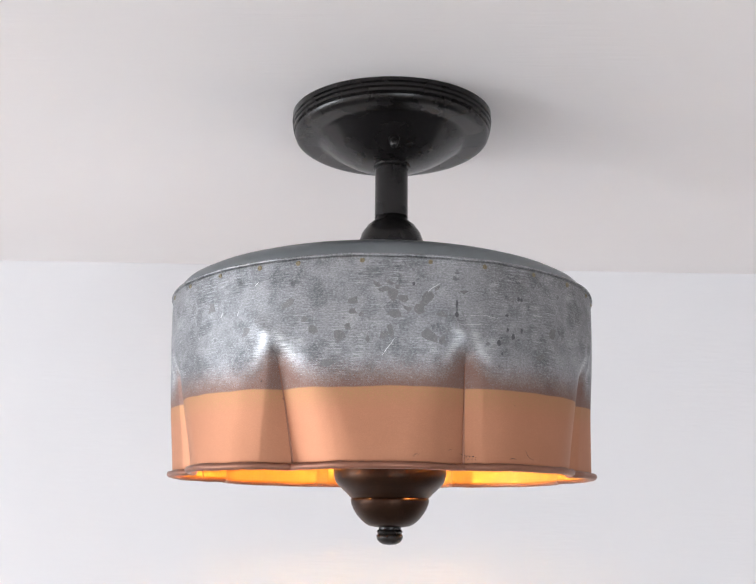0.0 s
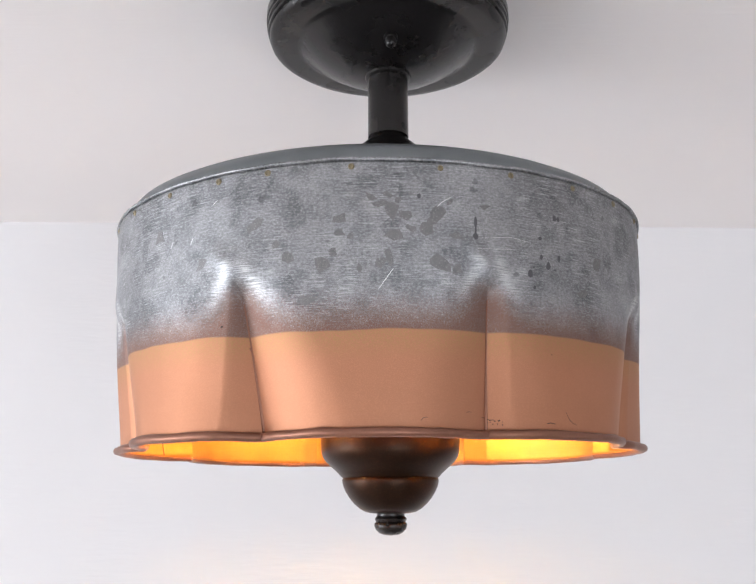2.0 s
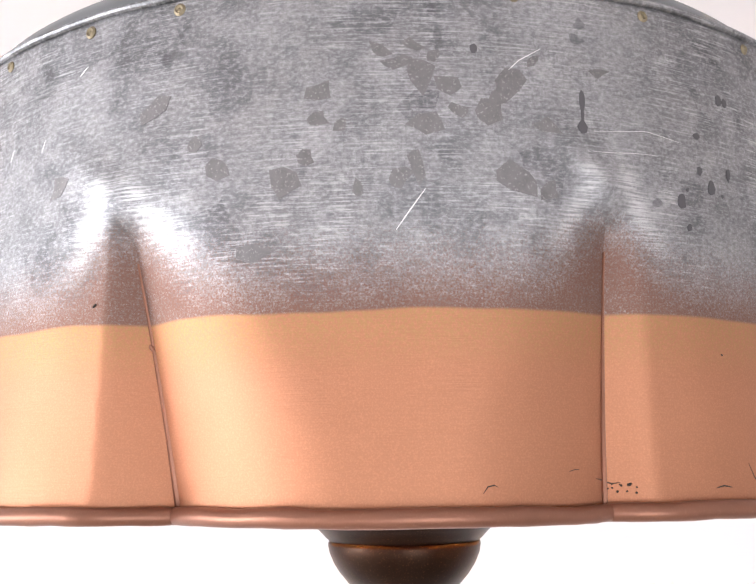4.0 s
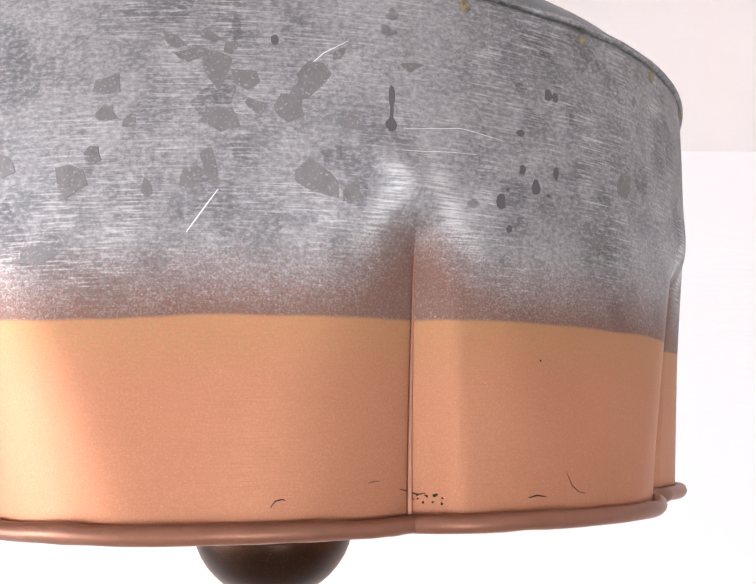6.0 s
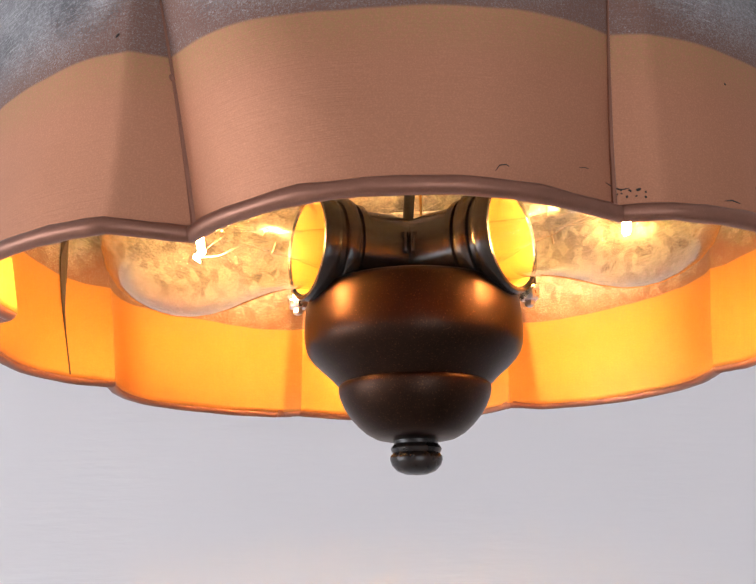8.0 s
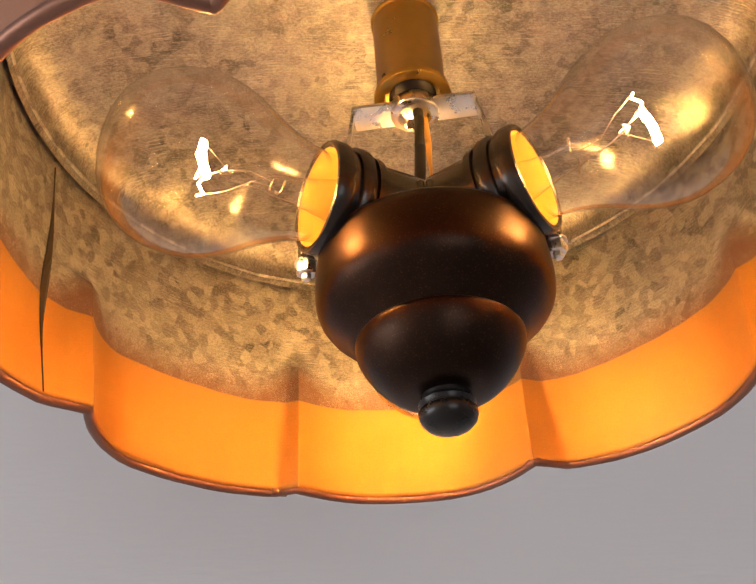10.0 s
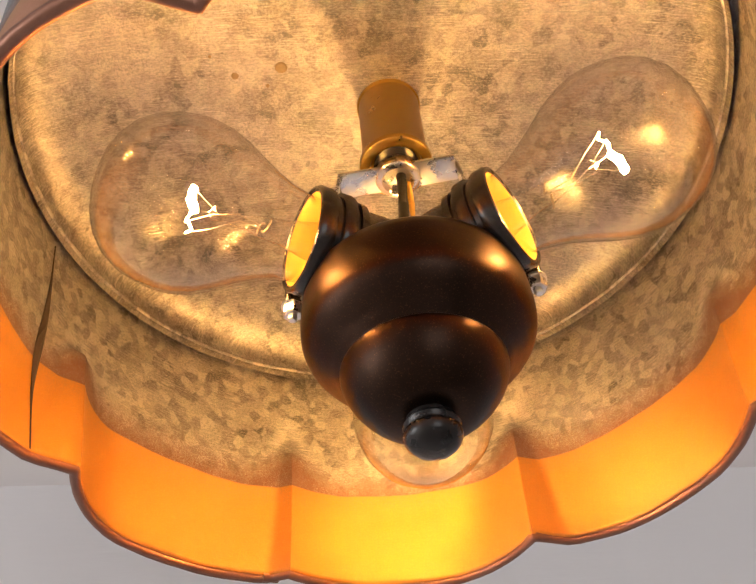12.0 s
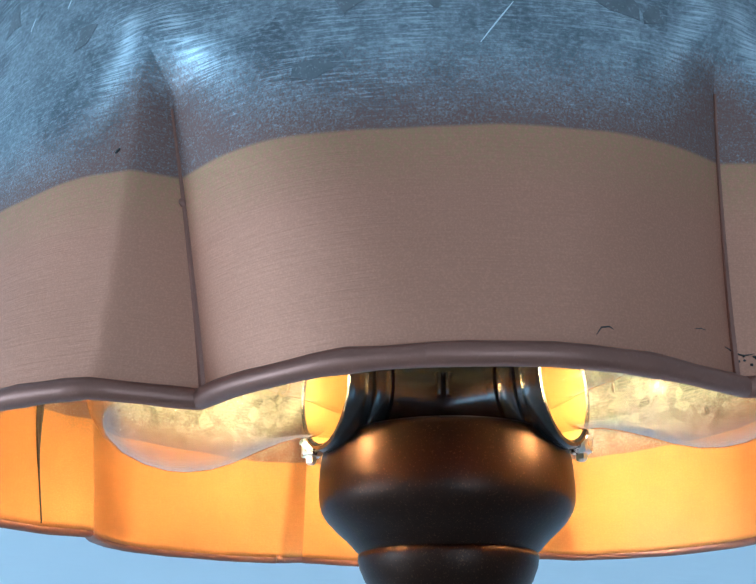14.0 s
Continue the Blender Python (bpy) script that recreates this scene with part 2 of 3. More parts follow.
def finish(name, bm, material, smooth=True, sharp=40):
    bmesh.ops.recalc_face_normals(bm, faces=bm.faces)
    me = bpy.data.meshes.new(name)
    for f in bm.faces:
        f.smooth = smooth
    if smooth:
        for e in bm.edges:
            if len(e.link_faces) == 2 and e.calc_face_angle(0) > radians(sharp):
                e.smooth = False
    bm.to_mesh(me)
    bm.free()
    for x in (material if isinstance(material, (list, tuple)) else [material]):
        me.materials.append(x)
    return me


ORIGIN = Vector((0, 0, TOP))


def part(name, bm, material, parent, label="", sharp=40):
    """One mesh under a thing or a part; the mesh is given in world metres."""
    bm.transform(Matrix.Translation(-ORIGIN))
    ob = new(name, finish(name, bm, material, True, sharp))
    ob.parent = parent
    if label:
        ob["label"] = label
    return ob


def lathe(profile, seg=96, centre=(0, 0), m=None):
    """Turns (radius, height) pairs round the vertical axis; radius 0 closes an end."""
    bm = bmesh.new()
    rings = []
    for r, z in profile:
        if r < 1e-6:
            rings.append([bm.verts.new((centre[0], centre[1], z))])
        else:
            rings.append([bm.verts.new((centre[0] + r * math.cos(2 * math.pi * k / seg), centre[1] + r * math.sin(2 * math.pi * k / seg), z)) for k in range(seg)])
    for a, b in zip(rings, rings[1:]):
        for k in range(seg):
            j = (k + 1) % seg
            if len(a) == 1 and len(b) == 1:
                continue
            if len(a) == 1:
                bm.faces.new((a[0], b[k], b[j]))
            elif len(b) == 1:
                bm.faces.new((a[k], a[j], b[0]))
            else:
                bm.faces.new((a[k], a[j], b[j], b[k]))
    if m is not None:
        bm.transform(m)
    return bm


def tube(points, radius, seg=10, closed=False):
    """A round bar along points; radius may be a list."""
    bm = bmesh.new()
    pts = [Vector(p) for p in points]
    n = len(pts)
    rings = []
    ref = Vector((0, 0, 1))
    for i, p in enumerate(pts):
        a = pts[(i - 1) % n] if closed or i else p
        b = pts[(i + 1) % n] if closed or i < n - 1 else p
        d = (b - a).normalized()
        side = d.cross(ref)
        if side.length < 1e-4:
            side = d.cross(Vector((0, 1, 0)))
        side.normalize()
        up = side.cross(d).normalized()
        r = radius[i] if isinstance(radius, (list, tuple)) else radius
        rings.append([bm.verts.new(p + r * (math.cos(2 * math.pi * k / seg) * side + math.sin(2 * math.pi * k / seg) * up)) for k in range(seg)])
    pairs = list(zip(rings, rings[1:])) + ([(rings[-1], rings[0])] if closed else [])
    for a, b in pairs:
        for k in range(seg):
            bm.faces.new((a[k], a[(k + 1) % seg], b[(k + 1) % seg], b[k]))
    if not closed:
        bm.faces.new(rings[0][::-1])
        bm.faces.new(rings[-1])
    return bm


def box(sx, sy, sz, m, bevel=0.0, seg=2):
    bm = bmesh.new()
    bmesh.ops.create_cube(bm, size=1.0, matrix=Matrix.Diagonal((sx, sy, sz, 1)))
    if bevel:
        bmesh.ops.bevel(bm, geom=list(bm.edges), offset=bevel, segments=seg, affect='EDGES', profile=0.6)
    bm.transform(m)
    return bm


def join(*bms):
    me = bpy.data.meshes.new("join")
    out = bmesh.new()
    for b in bms:
        b.to_mesh(me)
        out.from_mesh(me)
        b.free()
    bpy.data.meshes.remove(me)
    return out


# ---- the room ----
ROOM_W, ROOM_E, ROOM_S = -5.0, 3.2, -2.8
HIGH = TOP + 0.06     # the walls run up past the ceiling's underside
SLOPE = 3.0           # the ceiling rises gently towards the far wall
YAW = 3.2            # the far wall runs slightly askew to the view


def structure(name, bm, material, label, category):
    if category == "wall":
        for v in bm.verts:             # the walls' tops follow the slope of the ceiling
            if v.co.z > HIGH - 0.001:
                v.co.z = TOP + 0.05 + v.co.y * math.tan(radians(SLOPE))
    ob = new(name, finish(name, bm, material, False))
    tagged(ob, label, category, kind="structure")
    return ob


structure("ceiling", box(8.5, 3.7, 0.10, pose(-0.9, 0, TOP + 0.0015, SLOPE) @ pose(0, -1.05, 0.05)), CEIL, "gently sloping white plaster ceiling with faint brush marks", "ceiling")
structure("floor", box(8.5, 4.3, 0.10, pose(-0.9, -0.95, -0.05)), FLOOR, "pale oak floor of the room, out of view, bouncing light up", "floor")
structure("wall_north", box(8.7, 0.12, HIGH, pose(-0.9, 0.522 - 0.9 * math.tan(radians(YAW)) + 0.06, HIGH / 2, 0, 0, YAW)), WALL, "plain white painted wall behind the lamp", "wall")


def wall_with_opening(name, long, gap, z0, z1, m, material, label):
    """A wall along its own x with one opening between the heights z0 and z1; m places it."""
    a, b = gap
    bms = [box(a + long / 2, 0.12, HIGH, m @ pose((a - long / 2) / 2, 0, HIGH / 2)), box(long / 2 - b, 0.12, HIGH, m @ pose((b + long / 2) / 2, 0, HIGH / 2))]
    for h0, h1 in ((0, z0), (z1, HIGH)):
        bms.append(box(b - a, 0.12, h1 - h0, m @ pose((a + b) / 2, 0, (h0 + h1) / 2)))
    return structure(name, join(*bms), material, label, "wall")


# Unseen walls that close the room and return fill light to the lamp.
wall_with_opening("wall_west", 4.3, (-1.75, 0.95), 0.45, 2.15, pose(ROOM_W - 0.06, -0.9, 0, 0, 0, 90), SIDE, "plain pale painted wall with a wide window opening, out of view")
wall_with_opening("wall_south", 8.5, (0.95, 2.25), 0.65, 1.95, pose(-0.9, ROOM_S - 0.06, 0), SOUTH, "plain pale painted wall, out of view, opened for the fill window")
structure("wall_east", box(0.12, 4.3, HIGH, pose(ROOM_E + 0.06, -0.9, HIGH / 2)), SIDE, "plain pale painted side wall, out of view", "wall")


def window_unit(name, w, h, m):
    frame_root = tagged(new(name), "white painted window with clear panes, out of view", "window", kind="structure")
    frame_root.matrix_world = m
    bars = [box(w, 0.06, 0.05, pose(0, 0, s * (h / 2 - 0.025)), 0.004) for s in (-1, 1)]
    bars += [box(0.05, 0.06, h - 0.1, pose(s * (w / 2 - 0.025), 0, 0), 0.004) for s in (-1, 1)]
    bars += [box(0.05, 0.05, h - 0.1, pose(0, 0, 0), 0.004)]
    ob = new("window_frame", finish("window_frame", join(*bars), FRAME, False))
    ob.parent = frame_root
    for s in (-1, 1):
        p = new("pane", finish("pane", box(w / 2 - 0.08, 0.006, h - 0.1, pose(s * w / 4, 0, 0)), GLASS, False))
        p.parent = frame_root
        p.visible_shadow = False
    return frame_root


window_unit("window_1", 2.7, 1.7, pose(ROOM_W - 0.06, -1.3, 1.3, 0, 0, 90))
# Made-up window round the fill lamp.
window_unit("window_fill", 1.3, 1.3, pose(0.7, ROOM_S - 0.06, 1.3))

# ---- the ceiling light ----
lamp = new("ceiling_light")
lamp.location = ORIGIN
tagged(lamp, "lit semi-flush ceiling light with scalloped galvanised and copper-painted shade", "ceiling light")

# canopy against the ceiling
AX, AY = 0.0010, 0.000     # the lamp's upright axis
canopy = part("canopy", lathe([
    (0.0, TOP + 0.0060), (0.0770, TOP + 0.0060), (0.0772, TOP - 0.0052), (0.0758, TOP - 0.0058), (0.0758, TOP - 0.0066),
    (0.0768, TOP - 0.0070), (0.0768, TOP - 0.0086), (0.0752, TOP - 0.0092), (0.0752, TOP - 0.0100), (0.0762, TOP - 0.0105),
    (0.0760, TOP - 0.0122), (0.0742, TOP - 0.0126), (0.0744, TOP - 0.0136), (0.0752, TOP - 0.0144), (0.0745, TOP - 0.0164),
    (0.0725, TOP - 0.0178), (0.0690, TOP - 0.0182), (0.0590, TOP - 0.0181), (0.0570, TOP - 0.0182), (0.0545, TOP - 0.0194),
    (0.0480, TOP - 0.0250), (0.0390, TOP - 0.0305), (0.0290, TOP - 0.0353), (0.0200, TOP - 0.0380), (0.0145, TOP - 0.0390), (0.0, TOP - 0.0390)], 128, (AX, AY)),
    BRONZE, lamp, "dark oil-rubbed bronze canopy with turned rings")
sc = Vector((0.0026, -0.037, TOP - 0.0315))
nut_m = Matrix.Translation(sc) @ Euler((radians(-24), 0, 0)).to_matrix().to_4x4()
part("canopy_nut", lathe([(0, 0.001), (0.0042, 0.001), (0.0042, -0.003), (0.0034, -0.0034), (0.0034, -0.0046), (0.0030, -0.0068), (0.0017, -0.0084), (0, -0.0088)], 24, m=nut_m), BRONZE, canopy, "small dark domed nut")

# stem and its cap on the shade
part("stem_collar", lathe([(0, 2.3985), (0.0140, 2.3980), (0.0148, 2.3960), (0.0142, 2.3930), (0.0128, 2.3920), (0, 2.3920)], 48, (AX, AY)), BRONZE, lamp)
part("stem", lathe([(0, 2.3922), (0.0126, 2.3922), (0.0126, 2.3530), (0, 2.3530)], 48, (AX, AY)), BRONZE, lamp, "short dark bronze tube")
part("stem_cap", lathe([(0, 2.3540), (0.0112, 2.3540), (0.0118, 2.3520), (0.0135, 2.3500), (0.0180, 2.3460), (0.0222, 2.3400), (0.0248, 2.3320), (0.0260, 2.3230), (0.0262, 2.3046), (0, 2.3046)], 64, (AX, AY)), BRONZE, lamp, "dark rounded cap on the shade")

# the scalloped shade
SX = -0.006            # the shade hangs a little off the stem
CUSPS = [19.0, 65.0, 107.4, 152.5, 202.5, 247.3, 290.4, 334.0]
SKEW = [0.0, 0.0, 0.0, 0.0, 1.0, 2.3, 0.6, 0.6]   # degrees by which each crease leans from head to rim
R_TOP, R_LOW, Z_RIM, Z_SEAM, Z_DENT = 0.1506, 0.1457, 2.1602, 2.2790, 2.2290
# at the rim the sheet swings in to each cusp: depth, reach of the swing on both sides
DEEP = [0.010, 0.022, 0.011, 0.020, 0.016, 0.0172, 0.0090, 0.015]
FLARE = 0.0225         # how far the back of the shade is bent out at the rim
REACH_BEFORE = [0.046, 0.048, 0.046, 0.050, 0.050, 0.046, 0.044, 0.048]
REACH_AFTER = [0.046, 0.048, 0.046, 0.050, 0.050, 0.054, 0.042, 0.048]
# flat folded strip beside the crease: depth, width, width at its head as a share (before, after)
FOLD_BEFORE = {5: (0.0125, 0.0152, 0.15), 4: (0.006, 0.012, 0.3), 1: (0.0120, 0.0150, 0.3), 0: (0.005, 0.012, 0.4)}
FOLD_AFTER = {6: (0.0050, 0.0105, 0.75), 7: (0.005, 0.011, 0.5), 2: (0.0065, 0.0095, 0.5), 3: (0.0090, 0.0170, 0.4)}


def smooth01(x):
    x = max(0.0, min(1.0, x))
    return x * x * (3 - 2 * x)


def lean(deg, z):
    """How far the sheet is twisted at a height, in degrees."""
    v = max(0.0, min(1.0, (Z_SEAM - z) / (Z_SEAM - Z_RIM)))
    for i, c in enumerate(CUSPS):
        step = (CUSPS[(i + 1) % 8] - c) % 360
        t = ((deg - c) % 360) / step
        if t < 1:
            return (SKEW[i] + (SKEW[(i + 1) % 8] - SKEW[i]) * t) * 1.7 * (v - 1)
    return 0.0


def shade_radius(deg, z):
    """The sheet's radius at an angle and a height: a cylinder with a groove pressed in at each cusp below Z_DENT."""
    r = R_LOW + (R_TOP - R_LOW) * smooth01((z - Z_RIM) / (Z_SEAM - Z_RIM))
    r += FLARE * max(0.0, math.sin(radians(deg))) ** 1.1 * max(0.0, (Z_SEAM - z) / (Z_SEAM - Z_RIM))
    r += 0.0022 * math.exp(-((((deg - 322) + 180) % 360 - 180) / 20) ** 2)   # the fuller lobe
    near = min(range(8), key=lambda i: abs((deg - CUSPS[i] + 180) % 360 - 180))
    off = (deg - CUSPS[near] + 180) % 360 - 180
    d = abs(off)
    s = radians(d) * r
    v = (Z_DENT - z) / (Z_DENT - Z_RIM)
    if v > 0:
        press = 0.26 * smooth01(v / 0.12) + 0.74 * v
        before = off < 0
        fold = (FOLD_BEFORE if before else FOLD_AFTER).get(near)
        wide = (REACH_BEFORE if before else REACH_AFTER)[near] * (0.40 + 0.60 * v)
        if fold:
            strip = fold[1] * (fold[2] + (1 - fold[2]) * v)
            r -= fold[0] * press * max(0.0, 1 - s / strip)
            r -= (DEEP[near] - fold[0]) * press * (1 - smooth01(s / wide))
        else:
            r -= DEEP[near] * press * max(0.0, 1 - s / wide) ** 1.6
    # raised lip pressed round the head of each groove
    if -0.6 < v < 0.3:
        r += 0.0013 * math.exp(-((s / 0.012) ** 2)) * math.exp(-((v + 0.02 + 14 * math.hypot(s, 0.003)) / 0.09) ** 2)
    # hand-made unevenness
    a = radians(deg)
    r += 0.0008 * noise.noise(Vector((3 * math.cos(a), 3 * math.sin(a), z * 22)))
    return r


ANGLES = []
for i, c in enumerate(CUSPS):
    nxt = CUSPS[(i + 1) % 8] + (360 if i == 7 else 0)
    half = 26
    for k in range(half):
        ANGLES.append(c + (nxt - c) / 2 * (k / half) ** 1.7)
    for k in range(half):
        ANGLES.append(nxt - (nxt - c) / 2 * ((half - k) / half) ** 1.7)
HEIGHTS = [Z_RIM + (Z_SEAM - Z_RIM) * k / 56 for k in range(57)]


def sheet(offset, flip):
    verts, faces = [], []
    n = len(ANGLES)
    for z in HEIGHTS:
        for a in ANGLES:
            r = shade_radius(a, z) - offset
            b = radians(a + lean(a, z))
            verts.append((r * math.cos(b), r * math.sin(b), z))
    for j in range(len(HEIGHTS) - 1):
        for k in range(n):
            q = (j * n + k, j * n + (k + 1) % n, (j + 1) * n + (k + 1) % n, (j + 1) * n + k)
            faces.append(q[::-1] if flip else q)
    return verts, faces


THICK = 0.0009
vo, fo = sheet(0.0, False)
vi, fi = sheet(THICK, True)
nv, na = len(vo), len(ANGLES)
edges = []
for row in (0, len(HEIGHTS) - 1):
    for k in range(na):
        a, b = row * na + k, row * na + (k + 1) % na
        edges.append((a, b, b + nv, a + nv) if row else (b, a, a + nv, b + nv))
me = bpy.data.meshes.new("shade")
me.from_pydata([(x, y, z - TOP) for x, y, z in vo + vi], [], fo + [tuple(i + nv for i in f) for f in fi] + edges)
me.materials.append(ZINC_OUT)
me.materials.append(ZINC_IN_LIT)
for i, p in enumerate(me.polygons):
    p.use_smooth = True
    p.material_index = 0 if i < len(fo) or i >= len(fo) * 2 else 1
me.attributes.new("overspray", 'FLOAT', 'POINT')
me.attributes.new("pale_arms", 'FLOAT', 'POINT')
coat, pale_arms = me.attributes["overspray"], me.attributes["pale_arms"]
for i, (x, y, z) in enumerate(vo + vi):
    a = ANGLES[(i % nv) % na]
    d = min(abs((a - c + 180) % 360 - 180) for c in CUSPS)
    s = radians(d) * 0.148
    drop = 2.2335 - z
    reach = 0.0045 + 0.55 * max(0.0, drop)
    pale_arms.data[i].value = 0.62 * math.exp(-((s - reach) / 0.0030) ** 2) * smooth01((drop + 0.006) / 0.006) * smooth01((0.021 - drop) / 0.010)
    coat.data[i].value = math.exp(-(d / 4.2) ** 2) * smooth01((Z_DENT + 0.004 - z) / 0.012)
me.update()
shade = new("shade", me)
shade.parent = lamp
shade.location.x = SX
shade["label"] = "round scalloped sheet-metal shade, galvanised above, copper paint below"

# pressed crown that closes the shade's top
crown_out = [(0.1490, 2.2710), (0.1492, 2.2775), (0.1482, 2.2830), (0.1446, 2.2878), (0.1385, 2.2912), (0.1300, 2.2945), (0.1180, 2.2975), (0.0900, 2.3010), (0.0500, 2.3035), (0.0, 2.3045)]
crown = part("crown", lathe(crown_out, 160), CROWN, shade, "rounded galvanised crown")
crown_in = [(r - 0.0012 if r > 0 else 0, z - 0.0012) for r, z in crown_out]
part("crown_underside", lathe([(0.1470, 2.2660)] + [(0.1460, 2.2690)] + crown_in[1:], 160), CROWN_IN_LIT, shade, "mottled galvanised underside of the crown")

# the lipped edge of the drum at the crown seam
lip = [((shade_radius(2 * k, Z_SEAM) + 0.0002) * math.cos(radians(2 * k)), (shade_radius(2 * k, Z_SEAM) + 0.0002) * math.sin(radians(2 * k)), Z_SEAM + 0.0005 * noise.noise(Vector((k * 0.3, 0, 5)))) for k in range(180)]
part("seam_lip", tube(lip, 0.0009, 8, True), ZINC_OUT, shade)
lip_in = [(0.1462 * math.cos(radians(2 * k)), 0.1462 * math.sin(radians(2 * k)), 2.2700 + 0.0006 * noise.noise(Vector((k * 0.25, 3, 5)))) for k in range(180)]
part("inner_seam", tube(lip_in, 0.0011, 8, True), ZINC_IN_LIT, shade)

# thin pinched ridge along each crease
for c in CUSPS:
    q = []
    for k in range(22):
        z = Z_RIM + 0.001 + (Z_DENT - 0.012 - Z_RIM) * k / 21
        rr = shade_radius(c, z) + 0.0001
        b = radians(c + lean(c, z))
        q.append((rr * math.cos(b), rr * math.sin(b), z))
    part("crease_ridge", tube(q, [0.00085 * (1 - 0.65 * k / 21) for k in range(22)], 6), COPPER, shade)

# rolled wire rim, with wrapping laps
pts, rad = [], []
for a in ANGLES[::2]:
    r = shade_radius(a, Z_RIM) + 0.0017
    n1 = noise.noise(Vector((math.cos(radians(a)) * 9, math.sin(radians(a)) * 9, 1)))
    n2 = noise.noise(Vector((math.cos(radians(a)) * 40, math.sin(radians(a)) * 40, 4)))
    pts.append((r * math.cos(radians(a)), r * math.sin(radians(a)), Z_RIM - 0.0004 + 0.0005 * n1))
    rad.append(0.0021 + 0.0003 * n1 + 0.00025 * n2)
rim = part("rolled_rim", tube(pts, rad, 12, True), COPPER, shade, "rolled copper-painted wire rim")

# lap joints where the rim's edge is nicked
for a, w in ((308.0, 0.0005), (267.6, 0.0006), (226.0, 0.0005), (110.0, 0.0006)):
    r = shade_radius(a, Z_RIM) + 0.0017
    p = Vector((r * math.cos(radians(a)), r * math.sin(radians(a)), Z_RIM))
    ta = Vector((-math.sin(radians(a)), math.cos(radians(a)), 0))
    q = [p + ta * (k - 4) * 0.0009 - Vector((0, 0, 0.0004)) for k in range(9)]
    part("rim_lap", tube(q, [0.0019 + w * 0.40 * (k / 8) for k in range(9)], 10), COPPER, rim)

# vertical lap seam of the drum
for a, side in ((161.5, 1),):
    q = []
    for k in range(33):
        t = k / 32
        z, b = Z_RIM + 0.001 + 0.104 * t, a + 4 * t - 2 + 0.5 * math.sin(t * 7)
        r = shade_radius(b, z) - 0.0010
        q.append((r * math.cos(radians(b)), r * math.sin(radians(b)), z))
    part("lap_seam", tube(q, [0.00035 + 0.0017 * math.sin(math.pi * min(1.0, max(0.0, 1.15 - k / 26))) ** 2 for k in range(33)], 6), CHIP, shade, "dark vertical lap joint")

# solder dots along the crown seam
DOTS = [-118.6, -108.6, -93.9, -78.8, -65.9, -52.2, -39.5, -27.0, -131.0, -144.5, -158.0] + [-16 + 13.6 * k for k in range(15)]
for i, a in enumerate(DOTS):
    r = shade_radius(a, 2.2755)
    m = Matrix.Translation((r * math.cos(radians(a)), r * math.sin(radians(a)), 2.2755)) @ Euler((0, radians(90), radians(a))).to_matrix().to_4x4()
    s = 0.9 + 0.3 * random.random()
    part("solder_dot", lathe([(0, -0.0006), (0.0015 * s, -0.0006), (0.0014 * s, 0.0002), (0.0009 * s, 0.0006), (0.0005 * s, 0.0002), (0, 0.0004)], 14, m=m), SOLDER, shade)


def on_sheet(deg, z, lift=0.0):
    r = shade_radius(deg - lean(deg, z), z) + lift
    return Vector((r * math.cos(radians(deg)), r * math.sin(radians(deg)), z))


def mark(name, run, radius, material, label):
    """A fine line on the outside of the sheet through (degrees, height) pairs."""
    q = []
    for (a0, z0), (a1, z1) in zip(run, run[1:]):
        for k in range(6):
            t = k / 6
            q.append(on_sheet(a0 + (a1 - a0) * t, z0 + (z1 - z0) * t))
    q.append(on_sheet(*run[-1]))
    n = len(q)
    taper = [radius * (0.35 + 0.65 * math.sin(math.pi * (k + 0.5) / n)) for k in range(n)]
    return part(name, tube(q, taper, 6), material, shade, label)


mark("scratch", [(-89.4, 2.2205), (-86.9, 2.2295)], 0.00018, BRIGHT, "bright straight scratch")
mark("scratch", [(-80.1, 2.2558), (-78.6, 2.2598), (-76.6, 2.2630)], 0.00014, BRIGHT, "bright straight scratch")
mark("scratch", [(-125.0, 2.2480), (-124.4, 2.2512)], 0.00020, BRIGHT, "bright short scratch")
mark("scratch", [(-130.5, 2.2488), (-129.9, 2.2518)], 0.00018, BRIGHT, "bright short scratch")
mark("scratch", [(-119.8, 2.2648), (-118.8, 2.2668)], 0.00018, BRIGHT, "bright short scratch")
mark("paint_chip", [(-82.5, 2.1645), (-82.1, 2.1659), (-81.5, 2.1662), (-81.2, 2.1658)], 0.00015, CHIP, "dark chip in the paint")
mark("paint_chip", [(-54.8, 2.1702), (-54.1, 2.1670), (-53.3, 2.1655), (-52.3, 2.1650)], 0.00014, CHIP, "dark chip in the paint")
mark("paint_chip", [(-59.1, 2.1647), (-58.2, 2.1652), (-57.2, 2.1648)], 0.00020, CHIP, "dark chip in the paint")
mark("paint_chip", [(-74.0, 2.1688), (-73.4, 2.1692), (-72.8, 2.1692)], 0.00010, CHIP, "dark chip in the paint")
mark("paint_chip", [(-70.7, 2.1672), (-69.8, 2.1668), (-69.0, 2.1660), (-68.3, 2.1663)], 0.00018, CHIP, "dark chip in the paint")
mark("paint_chip", [(-67.7, 2.1655), (-67.4, 2.1661)], 0.00034, CHIP, "dark chip in the paint")
mark("paint_chip", [(-118.3, 2.2076), (-117.9, 2.2084)], 0.00032, CHIP, "dark pit in the paint")
mark("paint_chip", [(-57.8, 2.1956), (-57.6, 2.1952)], 0.00026, CHIP, "dark pit in the paint")


